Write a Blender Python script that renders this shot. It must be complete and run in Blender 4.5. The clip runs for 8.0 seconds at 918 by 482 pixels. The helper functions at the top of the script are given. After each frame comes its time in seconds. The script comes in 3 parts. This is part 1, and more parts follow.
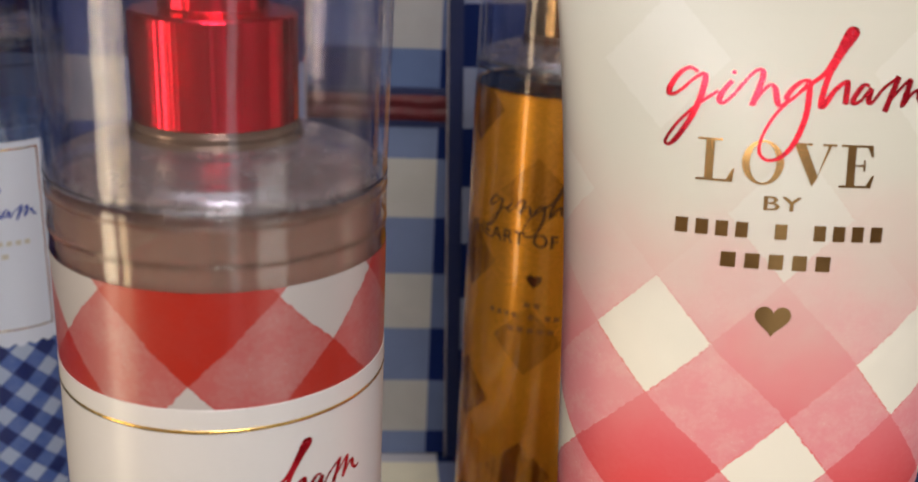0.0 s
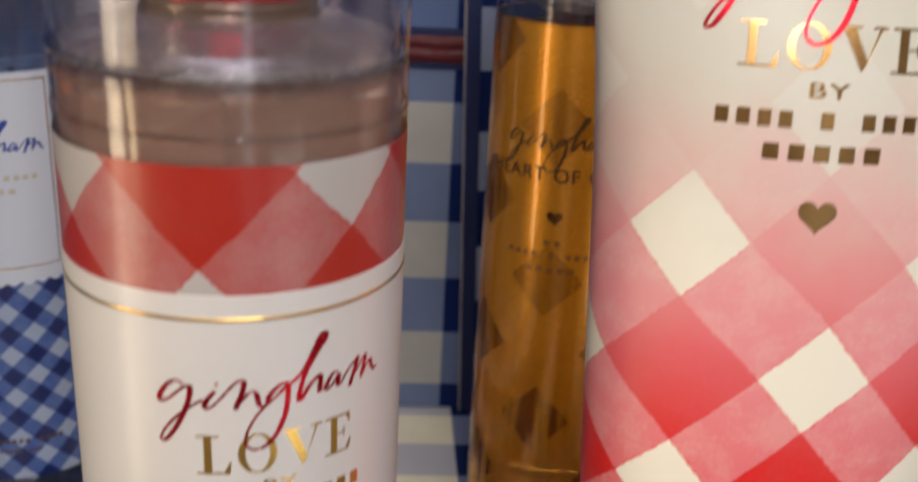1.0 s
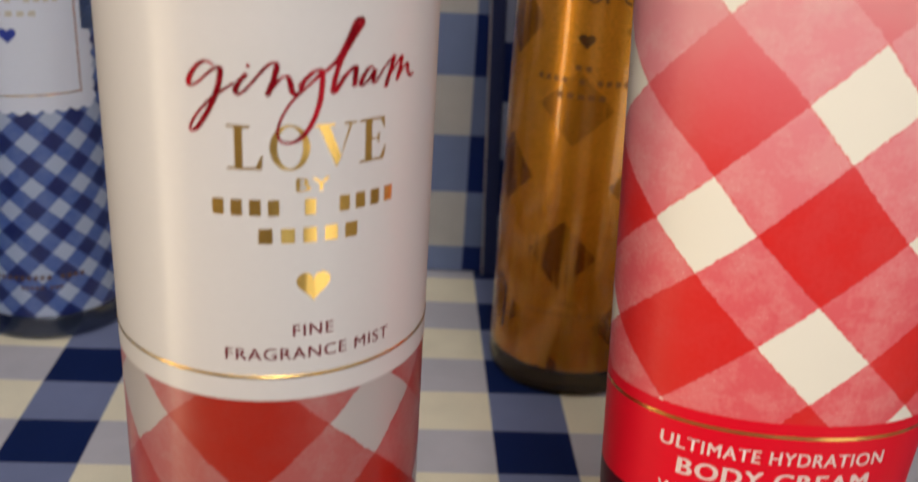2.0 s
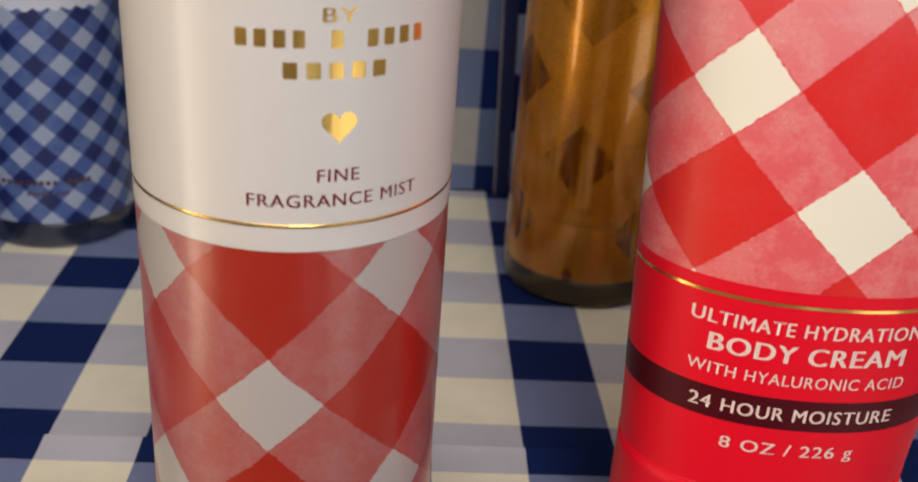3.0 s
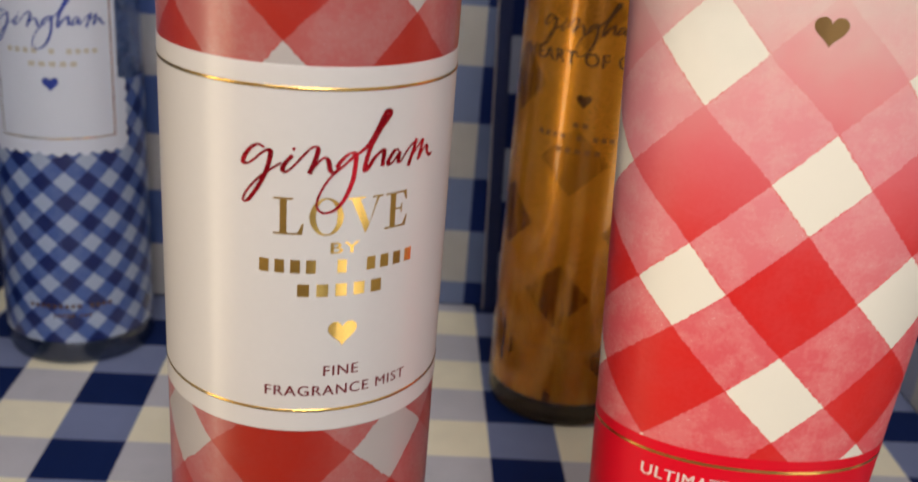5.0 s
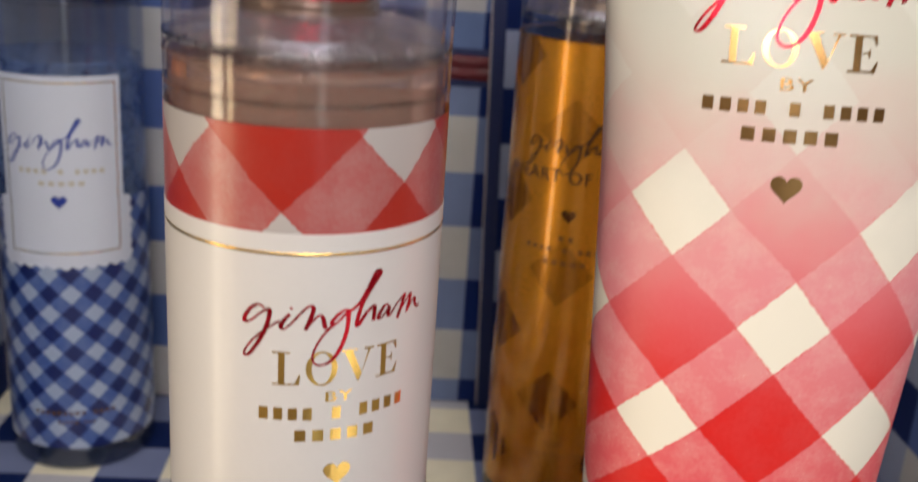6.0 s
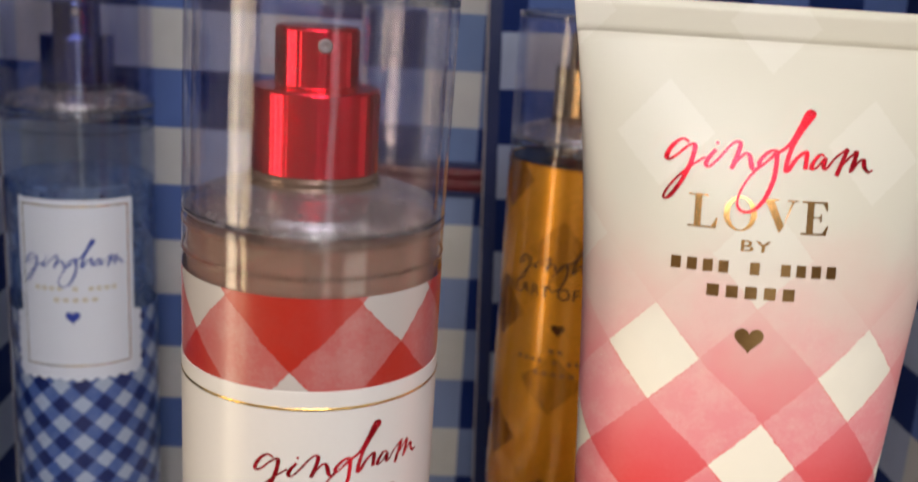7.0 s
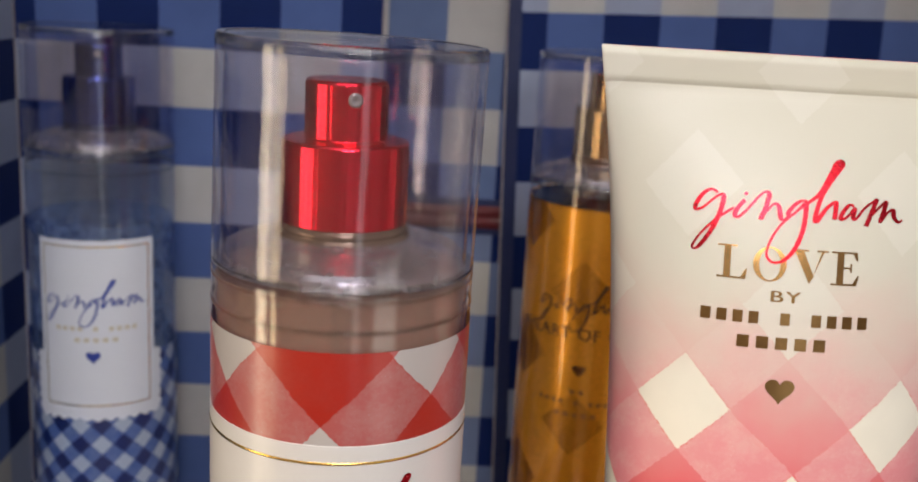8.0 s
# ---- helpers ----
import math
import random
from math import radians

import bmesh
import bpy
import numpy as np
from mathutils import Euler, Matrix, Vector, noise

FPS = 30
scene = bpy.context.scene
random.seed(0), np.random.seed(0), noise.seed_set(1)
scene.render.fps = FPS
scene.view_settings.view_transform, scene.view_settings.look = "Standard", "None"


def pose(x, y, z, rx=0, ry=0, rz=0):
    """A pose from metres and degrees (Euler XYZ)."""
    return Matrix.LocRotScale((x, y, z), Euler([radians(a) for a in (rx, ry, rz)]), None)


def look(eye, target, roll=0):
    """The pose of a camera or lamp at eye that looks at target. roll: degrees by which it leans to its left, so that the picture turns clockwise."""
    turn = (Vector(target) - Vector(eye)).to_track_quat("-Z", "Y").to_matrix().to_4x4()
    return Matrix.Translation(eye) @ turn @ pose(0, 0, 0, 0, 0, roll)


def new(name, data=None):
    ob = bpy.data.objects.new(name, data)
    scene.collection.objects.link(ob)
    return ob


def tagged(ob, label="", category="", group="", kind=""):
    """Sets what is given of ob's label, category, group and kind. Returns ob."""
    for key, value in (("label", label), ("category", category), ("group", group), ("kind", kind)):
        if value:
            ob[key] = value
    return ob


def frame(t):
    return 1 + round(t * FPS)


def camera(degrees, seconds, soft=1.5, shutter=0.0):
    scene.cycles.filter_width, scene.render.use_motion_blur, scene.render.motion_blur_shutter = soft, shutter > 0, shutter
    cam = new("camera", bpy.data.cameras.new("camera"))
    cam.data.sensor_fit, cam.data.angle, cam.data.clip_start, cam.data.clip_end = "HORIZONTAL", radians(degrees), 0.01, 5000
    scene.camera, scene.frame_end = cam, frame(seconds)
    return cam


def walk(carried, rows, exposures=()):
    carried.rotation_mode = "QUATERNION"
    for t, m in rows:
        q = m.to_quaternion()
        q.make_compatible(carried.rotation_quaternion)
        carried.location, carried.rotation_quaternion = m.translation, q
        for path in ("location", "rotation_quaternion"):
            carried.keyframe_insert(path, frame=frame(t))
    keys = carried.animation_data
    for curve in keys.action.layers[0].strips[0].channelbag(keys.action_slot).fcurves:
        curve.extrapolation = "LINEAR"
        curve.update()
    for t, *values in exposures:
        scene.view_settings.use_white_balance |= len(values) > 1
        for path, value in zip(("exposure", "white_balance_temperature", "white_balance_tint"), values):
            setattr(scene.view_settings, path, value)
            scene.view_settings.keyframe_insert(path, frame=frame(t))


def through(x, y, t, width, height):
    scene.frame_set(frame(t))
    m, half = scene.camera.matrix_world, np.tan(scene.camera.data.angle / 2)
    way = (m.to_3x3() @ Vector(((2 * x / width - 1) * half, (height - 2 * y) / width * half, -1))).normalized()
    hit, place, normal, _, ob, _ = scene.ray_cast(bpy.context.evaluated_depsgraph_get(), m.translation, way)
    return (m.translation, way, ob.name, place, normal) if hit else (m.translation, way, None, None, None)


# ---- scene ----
# ---------------------------------------------------------------- camera
cam = camera(48.53, 8.0, 1.8, 0.5)
cam.data.dof.use_dof = True
cam.data.dof.focus_distance = 0.180
cam.data.dof.aperture_fstop = 25.0
ROWS = [
    (0.0, 0.0337, -0.1481, 0.2187, 70.35, -2.68, -0.07),
    (0.5, 0.0334, -0.1474, 0.2169, 70.18, -2.66, 0.03),
    (1.0, 0.0323, -0.1448, 0.2027, 69.48, -2.88, 0.62),
    (1.5, 0.0303, -0.1462, 0.1823, 68.19, -3.07, 1.50),
    (2.0, 0.0309, -0.1518, 0.1682, 66.65, -3.31, 1.73),
    (2.2, 0.0300, -0.1531, 0.1642, 66.00, -3.49, 1.98),
    (3.3, 0.0276, -0.1524, 0.1491, 64.30, -3.91, 2.06),
    (3.5, 0.0282, -0.1544, 0.1524, 64.50, -4.01, 2.26),
    (4.0, 0.0285, -0.1591, 0.1612, 65.26, -4.32, 2.16),
    (4.5, 0.0300, -0.1646, 0.1707, 66.49, -4.19, 2.32),
    (4.7, 0.0285, -0.1698, 0.1770, 67.05, -4.39, 2.13),
    (5.8, 0.0300, -0.1743, 0.1938, 70.63, -4.09, 1.91),
    (6.0, 0.0300, -0.1789, 0.2009, 71.52, -3.87, 1.79),
    (6.5, 0.0296, -0.1850, 0.2110, 73.55, -3.77, 1.61),
    (7.0, 0.0303, -0.1908, 0.2222, 75.06, -3.55, 1.60),
    (7.5, 0.0270, -0.1911, 0.2264, 76.05, -3.38, 1.81),
    (8.0, 0.0261, -0.1896, 0.2270, 76.38, -3.30, 2.03),
]
walk(cam, [(t, pose(*row)) for t, *row in ROWS], ((0.0, 0.06), (1.5, 0.04), (3.3, 0.06), (4.7, 0.06), (6.0, 0.14), (7.0, 0.20), (8.0, 0.16)))
scene.view_settings.exposure = 0.0

# ---------------------------------------------------------------- light
world = bpy.data.worlds.new("room_world")
scene.world = world
world.use_nodes = True
world.node_tree.nodes["Background"].inputs[0].default_value = (0.55, 0.65, 1.0, 1)
world.node_tree.nodes["Background"].inputs[1].default_value = 0.12


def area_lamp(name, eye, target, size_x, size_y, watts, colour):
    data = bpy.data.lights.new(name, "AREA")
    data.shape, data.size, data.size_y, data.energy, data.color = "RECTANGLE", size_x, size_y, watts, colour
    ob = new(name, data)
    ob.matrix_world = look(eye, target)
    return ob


# unseen tall sources at the left, placed where the bottles' streaks reflect
area_lamp("lamp_streak_tall", (-1.37, -0.61, -0.08), (0.0, -0.05, -0.08), 0.34, 1.5, 11.0, (1.0, 0.81, 0.56))
area_lamp("lamp_streak_thin", (-1.37, -1.02, -0.08), (0.0, 0.0, -0.08), 0.18, 1.5, 4.8, (1.0, 0.76, 0.45))
# unseen overhead fill, added to lift the paper and the walls
area_lamp("lamp_fill_overhead", (0.0, -0.60, 1.42), (0.0, -0.60, 0.0), 0.9, 0.9, 8.5, (1.0, 0.96, 0.93))
# unseen low source, added to make the middle of the foil shine
area_lamp("lamp_low_front", (0.95, -1.27, -0.60), (0.0, 0.0, -0.60), 1.00, 0.66, 2.9, (1.0, 0.96, 0.88))
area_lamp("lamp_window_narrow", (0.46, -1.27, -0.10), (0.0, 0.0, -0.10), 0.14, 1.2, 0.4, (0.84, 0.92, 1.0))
# cool fill added from the right, with no known source there
area_lamp("lamp_fill_side", (1.37, -0.55, 0.45), (0.0, 0.1, 0.1), 0.8, 0.9, 1.6, (0.80, 0.88, 1.0))
# an added, unseen spot: its cone leaves the top of the boxes dim
fill_cone = bpy.data.lights.new("lamp_fill_cone", "SPOT")
fill_cone.energy, fill_cone.color, fill_cone.spot_size, fill_cone.spot_blend, fill_cone.shadow_soft_size = 13.0, (1.0, 0.95, 0.93), radians(42), 1.0, 0.13
new("lamp_fill_cone", fill_cone).matrix_world = look((0.15, -0.60, 0.52), (0.02, 0.05, 0.12))

# ---------------------------------------------------------------- materials
MM = 0.001


class Nodes:
    """A small builder for node materials."""

    def __init__(self, name):
        self.mat = bpy.data.materials.new(name)
        self.mat.use_nodes = True
        self.tree = self.mat.node_tree
        self.bsdf = self.tree.nodes["Principled BSDF"]
        self.out = self.tree.nodes["Material Output"]

    def put(self, socket, value):
        if hasattr(value, "is_output"):
            self.tree.links.new(value, socket)
        else:
            if hasattr(value, "__len__") and len(value) == 3 and socket.type == "RGBA":
                value = (*value, 1)
            socket.default_value = value

    def node(self, kind, **inputs):
        n = self.tree.nodes.new(kind)
        for key, value in inputs.items():
            self.put(n.inputs[key.replace("_", " ")], value)
        return n

    def math(self, op, a, b=0.0, c=0.0):
        n = self.tree.nodes.new("ShaderNodeMath")
        n.operation = op
        for i, value in enumerate((a, b, c)):
            self.put(n.inputs[i], value)
        return n.outputs[0]

    def add(self, a, b):
        return self.math("ADD", a, b)

    def sub(self, a, b):
        return self.math("SUBTRACT", a, b)

    def mul(self, a, b):
        return self.math("MULTIPLY", a, b)

    def ramp(self, v, lo, hi, a=0.0, b=1.0):
        n = self.tree.nodes.new("ShaderNodeMapRange")
        n.interpolation_type = "SMOOTHSTEP"
        for i, value in enumerate((v, lo, hi, a, b)):
            self.put(n.inputs[i], value)
        return n.outputs[0]

    def mix(self, fac, a, b):
        n = self.tree.nodes.new("ShaderNodeMix")
        n.data_type = "RGBA"
        self.put(n.inputs[0], fac)
        self.put(n.inputs[6], a)
        self.put(n.inputs[7], b)
        return n.outputs[2]

    def uv(self):
        n = self.tree.nodes.new("ShaderNodeUVMap")
        s = self.tree.nodes.new("ShaderNodeSeparateXYZ")
        self.tree.links.new(n.outputs[0], s.inputs[0])
        return n.outputs[0], s.outputs[0], s.outputs[1]

    def spot(self):
        return self.tree.nodes.new("ShaderNodeTexCoord").outputs["Object"]

    def noise(self, vec, scale, detail=3.0, rough=0.55):
        n = self.node("ShaderNodeTexNoise", Vector=vec, Scale=scale, Detail=detail, Roughness=rough)
        return n.outputs[0]

    def set(self, **inputs):
        for key, value in inputs.items():
            self.put(self.bsdf.inputs[key.replace("_", " ")], value)
        return self

    def bump(self, height, strength, distance=0.0002):
        n = self.node("ShaderNodeBump", Height=height, Strength=strength, Distance=distance)
        self.put(self.bsdf.inputs["Normal"], n.outputs[0])
        return self


def plain(name, colour, rough=0.4, metal=0.0, vary=0.08, scale=400.0, bump=0.1):
    n = Nodes(name)
    s = n.noise(n.spot(), scale)
    low = tuple(c * (1 - vary) for c in colour)
    high = tuple(min(1, c * (1 + vary)) for c in colour)
    n.set(Base_Color=n.mix(s, low, high), Roughness=n.ramp(s, 0.2, 0.8, rough * (1 - vary), rough * (1 + vary)), Metallic=metal)
    if bump:
        n.bump(s, bump, 0.00003)
    return n.mat


def brushed(name, colour, rough=0.13, metal=0.95, streak=0.5):
    """Spun metal: fine upright streaks round a turned part."""
    n = Nodes(name)
    flat = n.tree.nodes.new("ShaderNodeMapping")
    n.put(flat.inputs[0], n.spot())
    flat.inputs["Scale"].default_value = (1, 1, 0.01)
    broad, fine = n.noise(flat.outputs[0], 260.0, 2.0), n.noise(flat.outputs[0], 1100.0, 2.0)
    tone = n.add(n.mul(broad, 0.6), n.mul(fine, 0.4))
    n.set(Base_Color=n.mix(tone, tuple(c * 0.85 for c in colour), tuple(min(1, c * 1.15) for c in colour)), Metallic=metal,
          Roughness=n.ramp(fine, 0.3, 0.7, rough * 0.7, rough * 1.4))
    n.bump(n.add(broad, n.mul(fine, 0.25)), streak, 0.0008)
    return n.mat


def clear(name, tint, gloss=0.03, shine=0.045, haze=0.0, cloud=(0.6, 0.57, 0.57), wave=0.12):
    """A thin clear plastic wall: light goes through, with gloss on it; haze: the share that is cloudy."""
    n = Nodes(name)
    n.tree.nodes.remove(n.bsdf)

    def blend(fac, a, b):
        m = n.tree.nodes.new("ShaderNodeMixShader")
        for k, value in enumerate((fac, a, b)):
            n.put(m.inputs[k], value)
        return m.outputs[0]

    body = n.node("ShaderNodeBsdfTransparent", Color=tint).outputs[0]
    if haze:
        swirl = n.noise(n.spot(), 220.0, 3.0)
        both = blend(0.5, n.node("ShaderNodeBsdfDiffuse", Color=cloud).outputs[0], n.node("ShaderNodeBsdfTranslucent", Color=cloud).outputs[0])
        body = blend(n.ramp(swirl, 0.3, 0.7, haze * 0.7, haze * 1.3), body, both)
    ripple = n.node("ShaderNodeBump", Height=n.noise(n.spot(), 90.0, 2.0), Strength=wave, Distance=0.001)
    g = n.node("ShaderNodeBsdfGlossy", Color=(1, 1, 1), Roughness=gloss, Normal=ripple.outputs[0])
    lw = n.node("ShaderNodeLayerWeight", Blend=0.5)
    gl = n.add(shine, n.mul(0.6, n.math("POWER", lw.outputs["Facing"], 4.0)))
    n.put(n.out.inputs[0], blend(gl, body, g.outputs[0]))
    return n.mat


def glass(name, tint, rough=0.0, ior=1.4, through=1.0):
    """Clear or cloudy: the share of light that goes through is set by through."""
    n = Nodes(name)
    n.set(Base_Color=tint, Roughness=rough, IOR=ior)
    n.set(**{"Transmission Weight": through})
    return n.mat


def diagonal(n, u, v, cu, cv, d, half, wobble, drift=2.5, bands=None, lean=0.0):
    """Two diagonal sets of brush stripes: each 1 on the stripe, 0 between, and the wet edge of each.
    bands: for each set, where the bare gaps between its stripes begin and end, in steps of d; without it they are even."""
    vec, _, _ = n.uv()
    w1 = n.mul(n.sub(n.noise(vec, 0.9, 4.0, 0.7), 0.5), wobble * 2)
    w2 = n.mul(n.sub(n.noise(vec, 0.12, 2.0), 0.5), wobble * drift)
    du, dv = n.sub(u, cu), n.sub(v, cv)
    w3 = n.mul(n.math("MAXIMUM", n.sub(n.noise(vec, 2.6, 3.0, 0.7), 0.5), 0.0), wobble * 2.2)
    shift = n.add(n.add(w1, w2), n.mul(w3, n.ramp(n.noise(vec, 0.2, 2.0), 0.45, 0.6)))
    soft = 0.12 * wobble + 0.05
    rise, fall = n.add(du, dv), n.sub(dv, du)
    if lean:
        rise = n.add(rise, n.ramp(fall, 0.4 * d, 1.6 * d, 0.0, lean * d))
    on, edge = [], []
    for k, (a, sign) in enumerate(((rise, 1), (fall, -1))):
        a = n.add(a, n.mul(shift, sign))
        if bands:
            past = 1000.0
            for lo, hi in bands[k]:
                past = n.math("MINIMUM", past, n.sub(n.math("ABSOLUTE", n.sub(a, (lo + hi) / 2 * d)), (hi - lo) / 2 * d))
        else:
            past = n.sub(n.math("ABSOLUTE", n.math("WRAP", a, d, -d)), half)
        on.append(n.ramp(past, -soft, soft))
        edge.append(n.ramp(n.math("ABSOLUTE", n.sub(past, 0.16)), 0.0, 0.34, 1.0, 0.0))
    return on, edge


def watercolour(name, cu, cv, d, half, white, light, deep, wobble=0.5, fade=None, rough=0.35, coat=0.8, squash=1.0, gather=None, drift=2.5, bands=None, lean=0.0, sheen=0.2):
    """Printed watercolour gingham on the diagonal; fade: (low, high) heights between which the colour thins out."""
    n = Nodes(name)
    vec, u, v = n.uv()
    vs = n.mul(v, squash)
    if gather:
        vs = n.add(vs, n.mul(n.math("MINIMUM", n.sub(v, gather[0]), 0.0), gather[1]))
        vs = n.add(vs, n.mul(n.mul(n.math("MAXIMUM", u, 0.0), n.ramp(v, 105.0, 130.0)), gather[2]))
    (s1, s2), (e1, e2) = diagonal(n, u, vs, cu, cv * squash, d, half, wobble, drift, bands, lean)
    wash = n.noise(vec, 0.16, 5.0, 0.6)
    grain = n.noise(vec, 1.1, 4.0, 0.65)
    amount = n.ramp(n.add(n.mul(wash, 0.65), n.mul(grain, 0.35)), 0.36, 0.64, 0.60, 1.12)
    single = n.math("MINIMUM", n.math("MAXIMUM", s1, s2), 1.0)
    both = n.mul(s1, s2)
    if fade:
        white = n.mix(n.ramp(v, 156.0, 172.0), white, n.mix(0.28, fade[3], light))
        light = n.mix(n.ramp(v, 92.0, 140.0), light, fade[5])
    lightc = n.mix(amount, n.mix(0.34, light, white), light)
    deepc = n.mix(amount, n.mix(0.24, deep, light), deep)
    if fade:
        deepc = n.mix(n.ramp(v, fade[0] - 22.0, fade[0] + 18.0), deepc, fade[4])
    rim = n.math("MAXIMUM", n.mul(e1, n.ramp(grain, 0.35, 0.6)), n.mul(e2, n.ramp(grain, 0.4, 0.65)))
    lightc = n.mix(n.mul(rim, 0.85), lightc, deep)
    fleck = n.mul(n.ramp(n.noise(vec, 2.4, 2.0, 0.8), 0.64, 0.72), n.ramp(wash, 0.55, 0.4))
    lightc = n.mix(n.mul(fleck, 0.7), lightc, white)
    col = n.mix(both, n.mix(single, white, lightc), deepc)
    if fade:
        lo, hi, base, pale, _, _ = fade
        vv = n.add(v, n.mul(n.sub(n.noise(vec, 0.07, 3.0), 0.5), 22.0))
        g = n.ramp(vv, lo, hi, 1.0, 0.0)
        col = n.mix(g, n.mix(single, pale, base), col)
    n.set(Base_Color=col, Roughness=n.ramp(grain, 0.2, 0.8, rough * 0.9, rough * 1.15))
    n.set(**{"Coat Weight": coat, "Coat Roughness": sheen})
    return n.mat


def woven(name, su, sv, ou, ov, white, mid, pale, dark, rough=0.75):
    """Upright gingham print: su, sv the stripe widths in mm, ou, ov where a dark stripe begins;
    mid: the tone of the rows alone, pale: that of the columns alone."""
    n = Nodes(name)
    vec, u, v = n.uv()
    wob = n.mul(n.sub(n.noise(vec, 0.35, 3.0), 0.5), 0.25)

    def stripe(c, s, o):
        a = n.math("ABSOLUTE", n.math("WRAP", n.sub(n.add(c, wob), o + s / 2), s, -s))
        return n.ramp(a, s / 2 - 0.15, s / 2 + 0.15, 1.0, 0.0)

    a, b = stripe(u, su, ou), stripe(v, sv, ov)
    fibre = n.noise(vec, 2.2, 4.0, 0.7)
    blot = n.noise(vec, 0.045, 3.0)
    tone = n.add(n.mul(fibre, 0.5), n.mul(blot, 0.5))
    k = n.ramp(tone, 0.3, 0.7, 0.88, 1.08)
    col = n.mix(n.mul(a, b), n.mix(b, n.mix(a, white, pale), mid), dark)
    mulc = n.tree.nodes.new("ShaderNodeMix")
    mulc.data_type, mulc.blend_type = "RGBA", "MULTIPLY"
    n.put(mulc.inputs[0], 1.0)
    n.put(mulc.inputs[6], col)
    gray = n.tree.nodes.new("ShaderNodeCombineColor")
    for i in range(3):
        n.put(gray.inputs[i], k)
    n.put(mulc.inputs[7], gray.outputs[0])
    n.set(Base_Color=mulc.outputs[2], Roughness=rough)
    n.set(**{"Specular IOR Level": 0.2})
    n.bump(n.add(fibre, n.mul(blot, 6.0)), 0.15, 0.0002)
    return n.mat


def gold_print(name):
    """Pearly gold print over amber liquid, with brown diamonds and painted reflections; it thins out towards the base.
    """
    n = Nodes(name)
    vec, u, v = n.uv()
    (s1, s2), _ = diagonal(n, u, v, -29.5, 92.0, 22.3, 11.4, 0.35, 1.0)
    both = n.mul(s1, s2)
    wash = n.noise(vec, 0.12, 4.0)
    grain = n.noise(vec, 2.5, 3.0)
    low = n.ramp(n.add(v, n.mul(n.sub(wash, 0.5), 10.0)), 30.0, 100.0)
    # leftmost diamonds darkest: dimming through the curved wall, put into the colour
    col = n.mix(n.mul(both, n.mul(n.ramp(wash, 0.3, 0.7, 0.7, 1.0), n.ramp(u, -27.0, -14.0, 1.0, 0.55))), n.mix(wash, (0.82, 0.42, 0.070), (0.92, 0.54, 0.11)), (0.20, 0.085, 0.014))
    col = n.mix(low, n.mix(both, n.mix(wash, (0.76, 0.29, 0.022), (0.98, 0.48, 0.055)), (0.26, 0.075, 0.010)), col)
    # upright reflections of the room, brushed into the colour as light streaks
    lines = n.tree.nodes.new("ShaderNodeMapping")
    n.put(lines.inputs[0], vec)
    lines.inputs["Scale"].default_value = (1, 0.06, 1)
    painted_glint = n.ramp(n.noise(lines.outputs[0], 0.26, 3.0), 0.44, 0.62, 0.0, 1.0)
    col = n.mix(n.mul(painted_glint, n.ramp(low, 0.0, 1.0, 0.85, 0.35)), col, (1.0, 0.56, 0.09))
    n.set(Base_Color=col, Roughness=n.ramp(grain, 0.2, 0.8, 0.24, 0.32), Metallic=n.ramp(low, 0.0, 1.0, 0.28, 0.5), IOR=1.25)
    veil = n.ramp(n.add(v, n.mul(n.sub(wash, 0.5), 24.0)), 6.0, 80.0, 0.55, 0.96)
    n.set(Alpha=n.math("MAXIMUM", veil, n.mul(both, n.ramp(v, 14.0, 60.0, 0.1, 0.7))))
    n.set(**{"Transmission Weight": n.ramp(low, 0.0, 1.0, 0.5, 0.1), "Coat Weight": 1.0, "Coat Roughness": 0.05, "Coat Tint": (1.0, 0.78, 0.36)})
    return n.mat


m_gold_print = gold_print("gold_gingham_print")
WHITE, PINK, RED = (0.40, 0.372, 0.365), (0.355, 0.080, 0.078), (0.32, 0.010, 0.003)
TUBE_GAPS = (((-6.44, -5.56), (-4.44, -3.78), (-2.40, -1.56), (-0.37, 0.54), (1.52, 2.50), (3.56, 4.44)),
             ((-4.52, -3.56), (-2.62, -1.60), (-0.45, 0.34), (1.56, 2.48), (3.56, 4.44), (5.56, 6.44)))
m_pink_print = watercolour("red_gingham_print", 0.3, 59.7, 21.0, 8.4, WHITE, PINK, RED, 0.7, coat=0.5)
m_tube_print = watercolour("tube_gingham_print", -0.8, 130.6, 20.2, 8.9, (0.80, 0.77, 0.67), (0.70, 0.098, 0.115), (0.64, 0.008, 0.006), 0.75,
                           fade=(132.0, 184.0, (0.535, 0.525, 0.455), (0.570, 0.562, 0.500), (0.70, 0.175, 0.205), (0.72, 0.25, 0.28)), rough=0.5, coat=0.12, sheen=0.22, squash=0.935, gather=(108.0, 0.115, 0.08), drift=0.6, bands=TUBE_GAPS, lean=0.1)
m_blue_print = watercolour("blue_gingham_print", 0.0, 60.0, 7.2, 3.6, (0.34, 0.40, 0.53), (0.055, 0.108, 0.32), (0.004, 0.013, 0.10), 0.3)
PALE = (0.47, 0.46, 0.495)
CREAM, MID, NAVY = (0.77, 0.71, 0.54), (0.165, 0.195, 0.325), (0.002, 0.012, 0.075)
# box tones: the wrapping paper's colours with the shade behind the bottles put in
SHADED_PALE = (0.26, 0.30, 0.42)
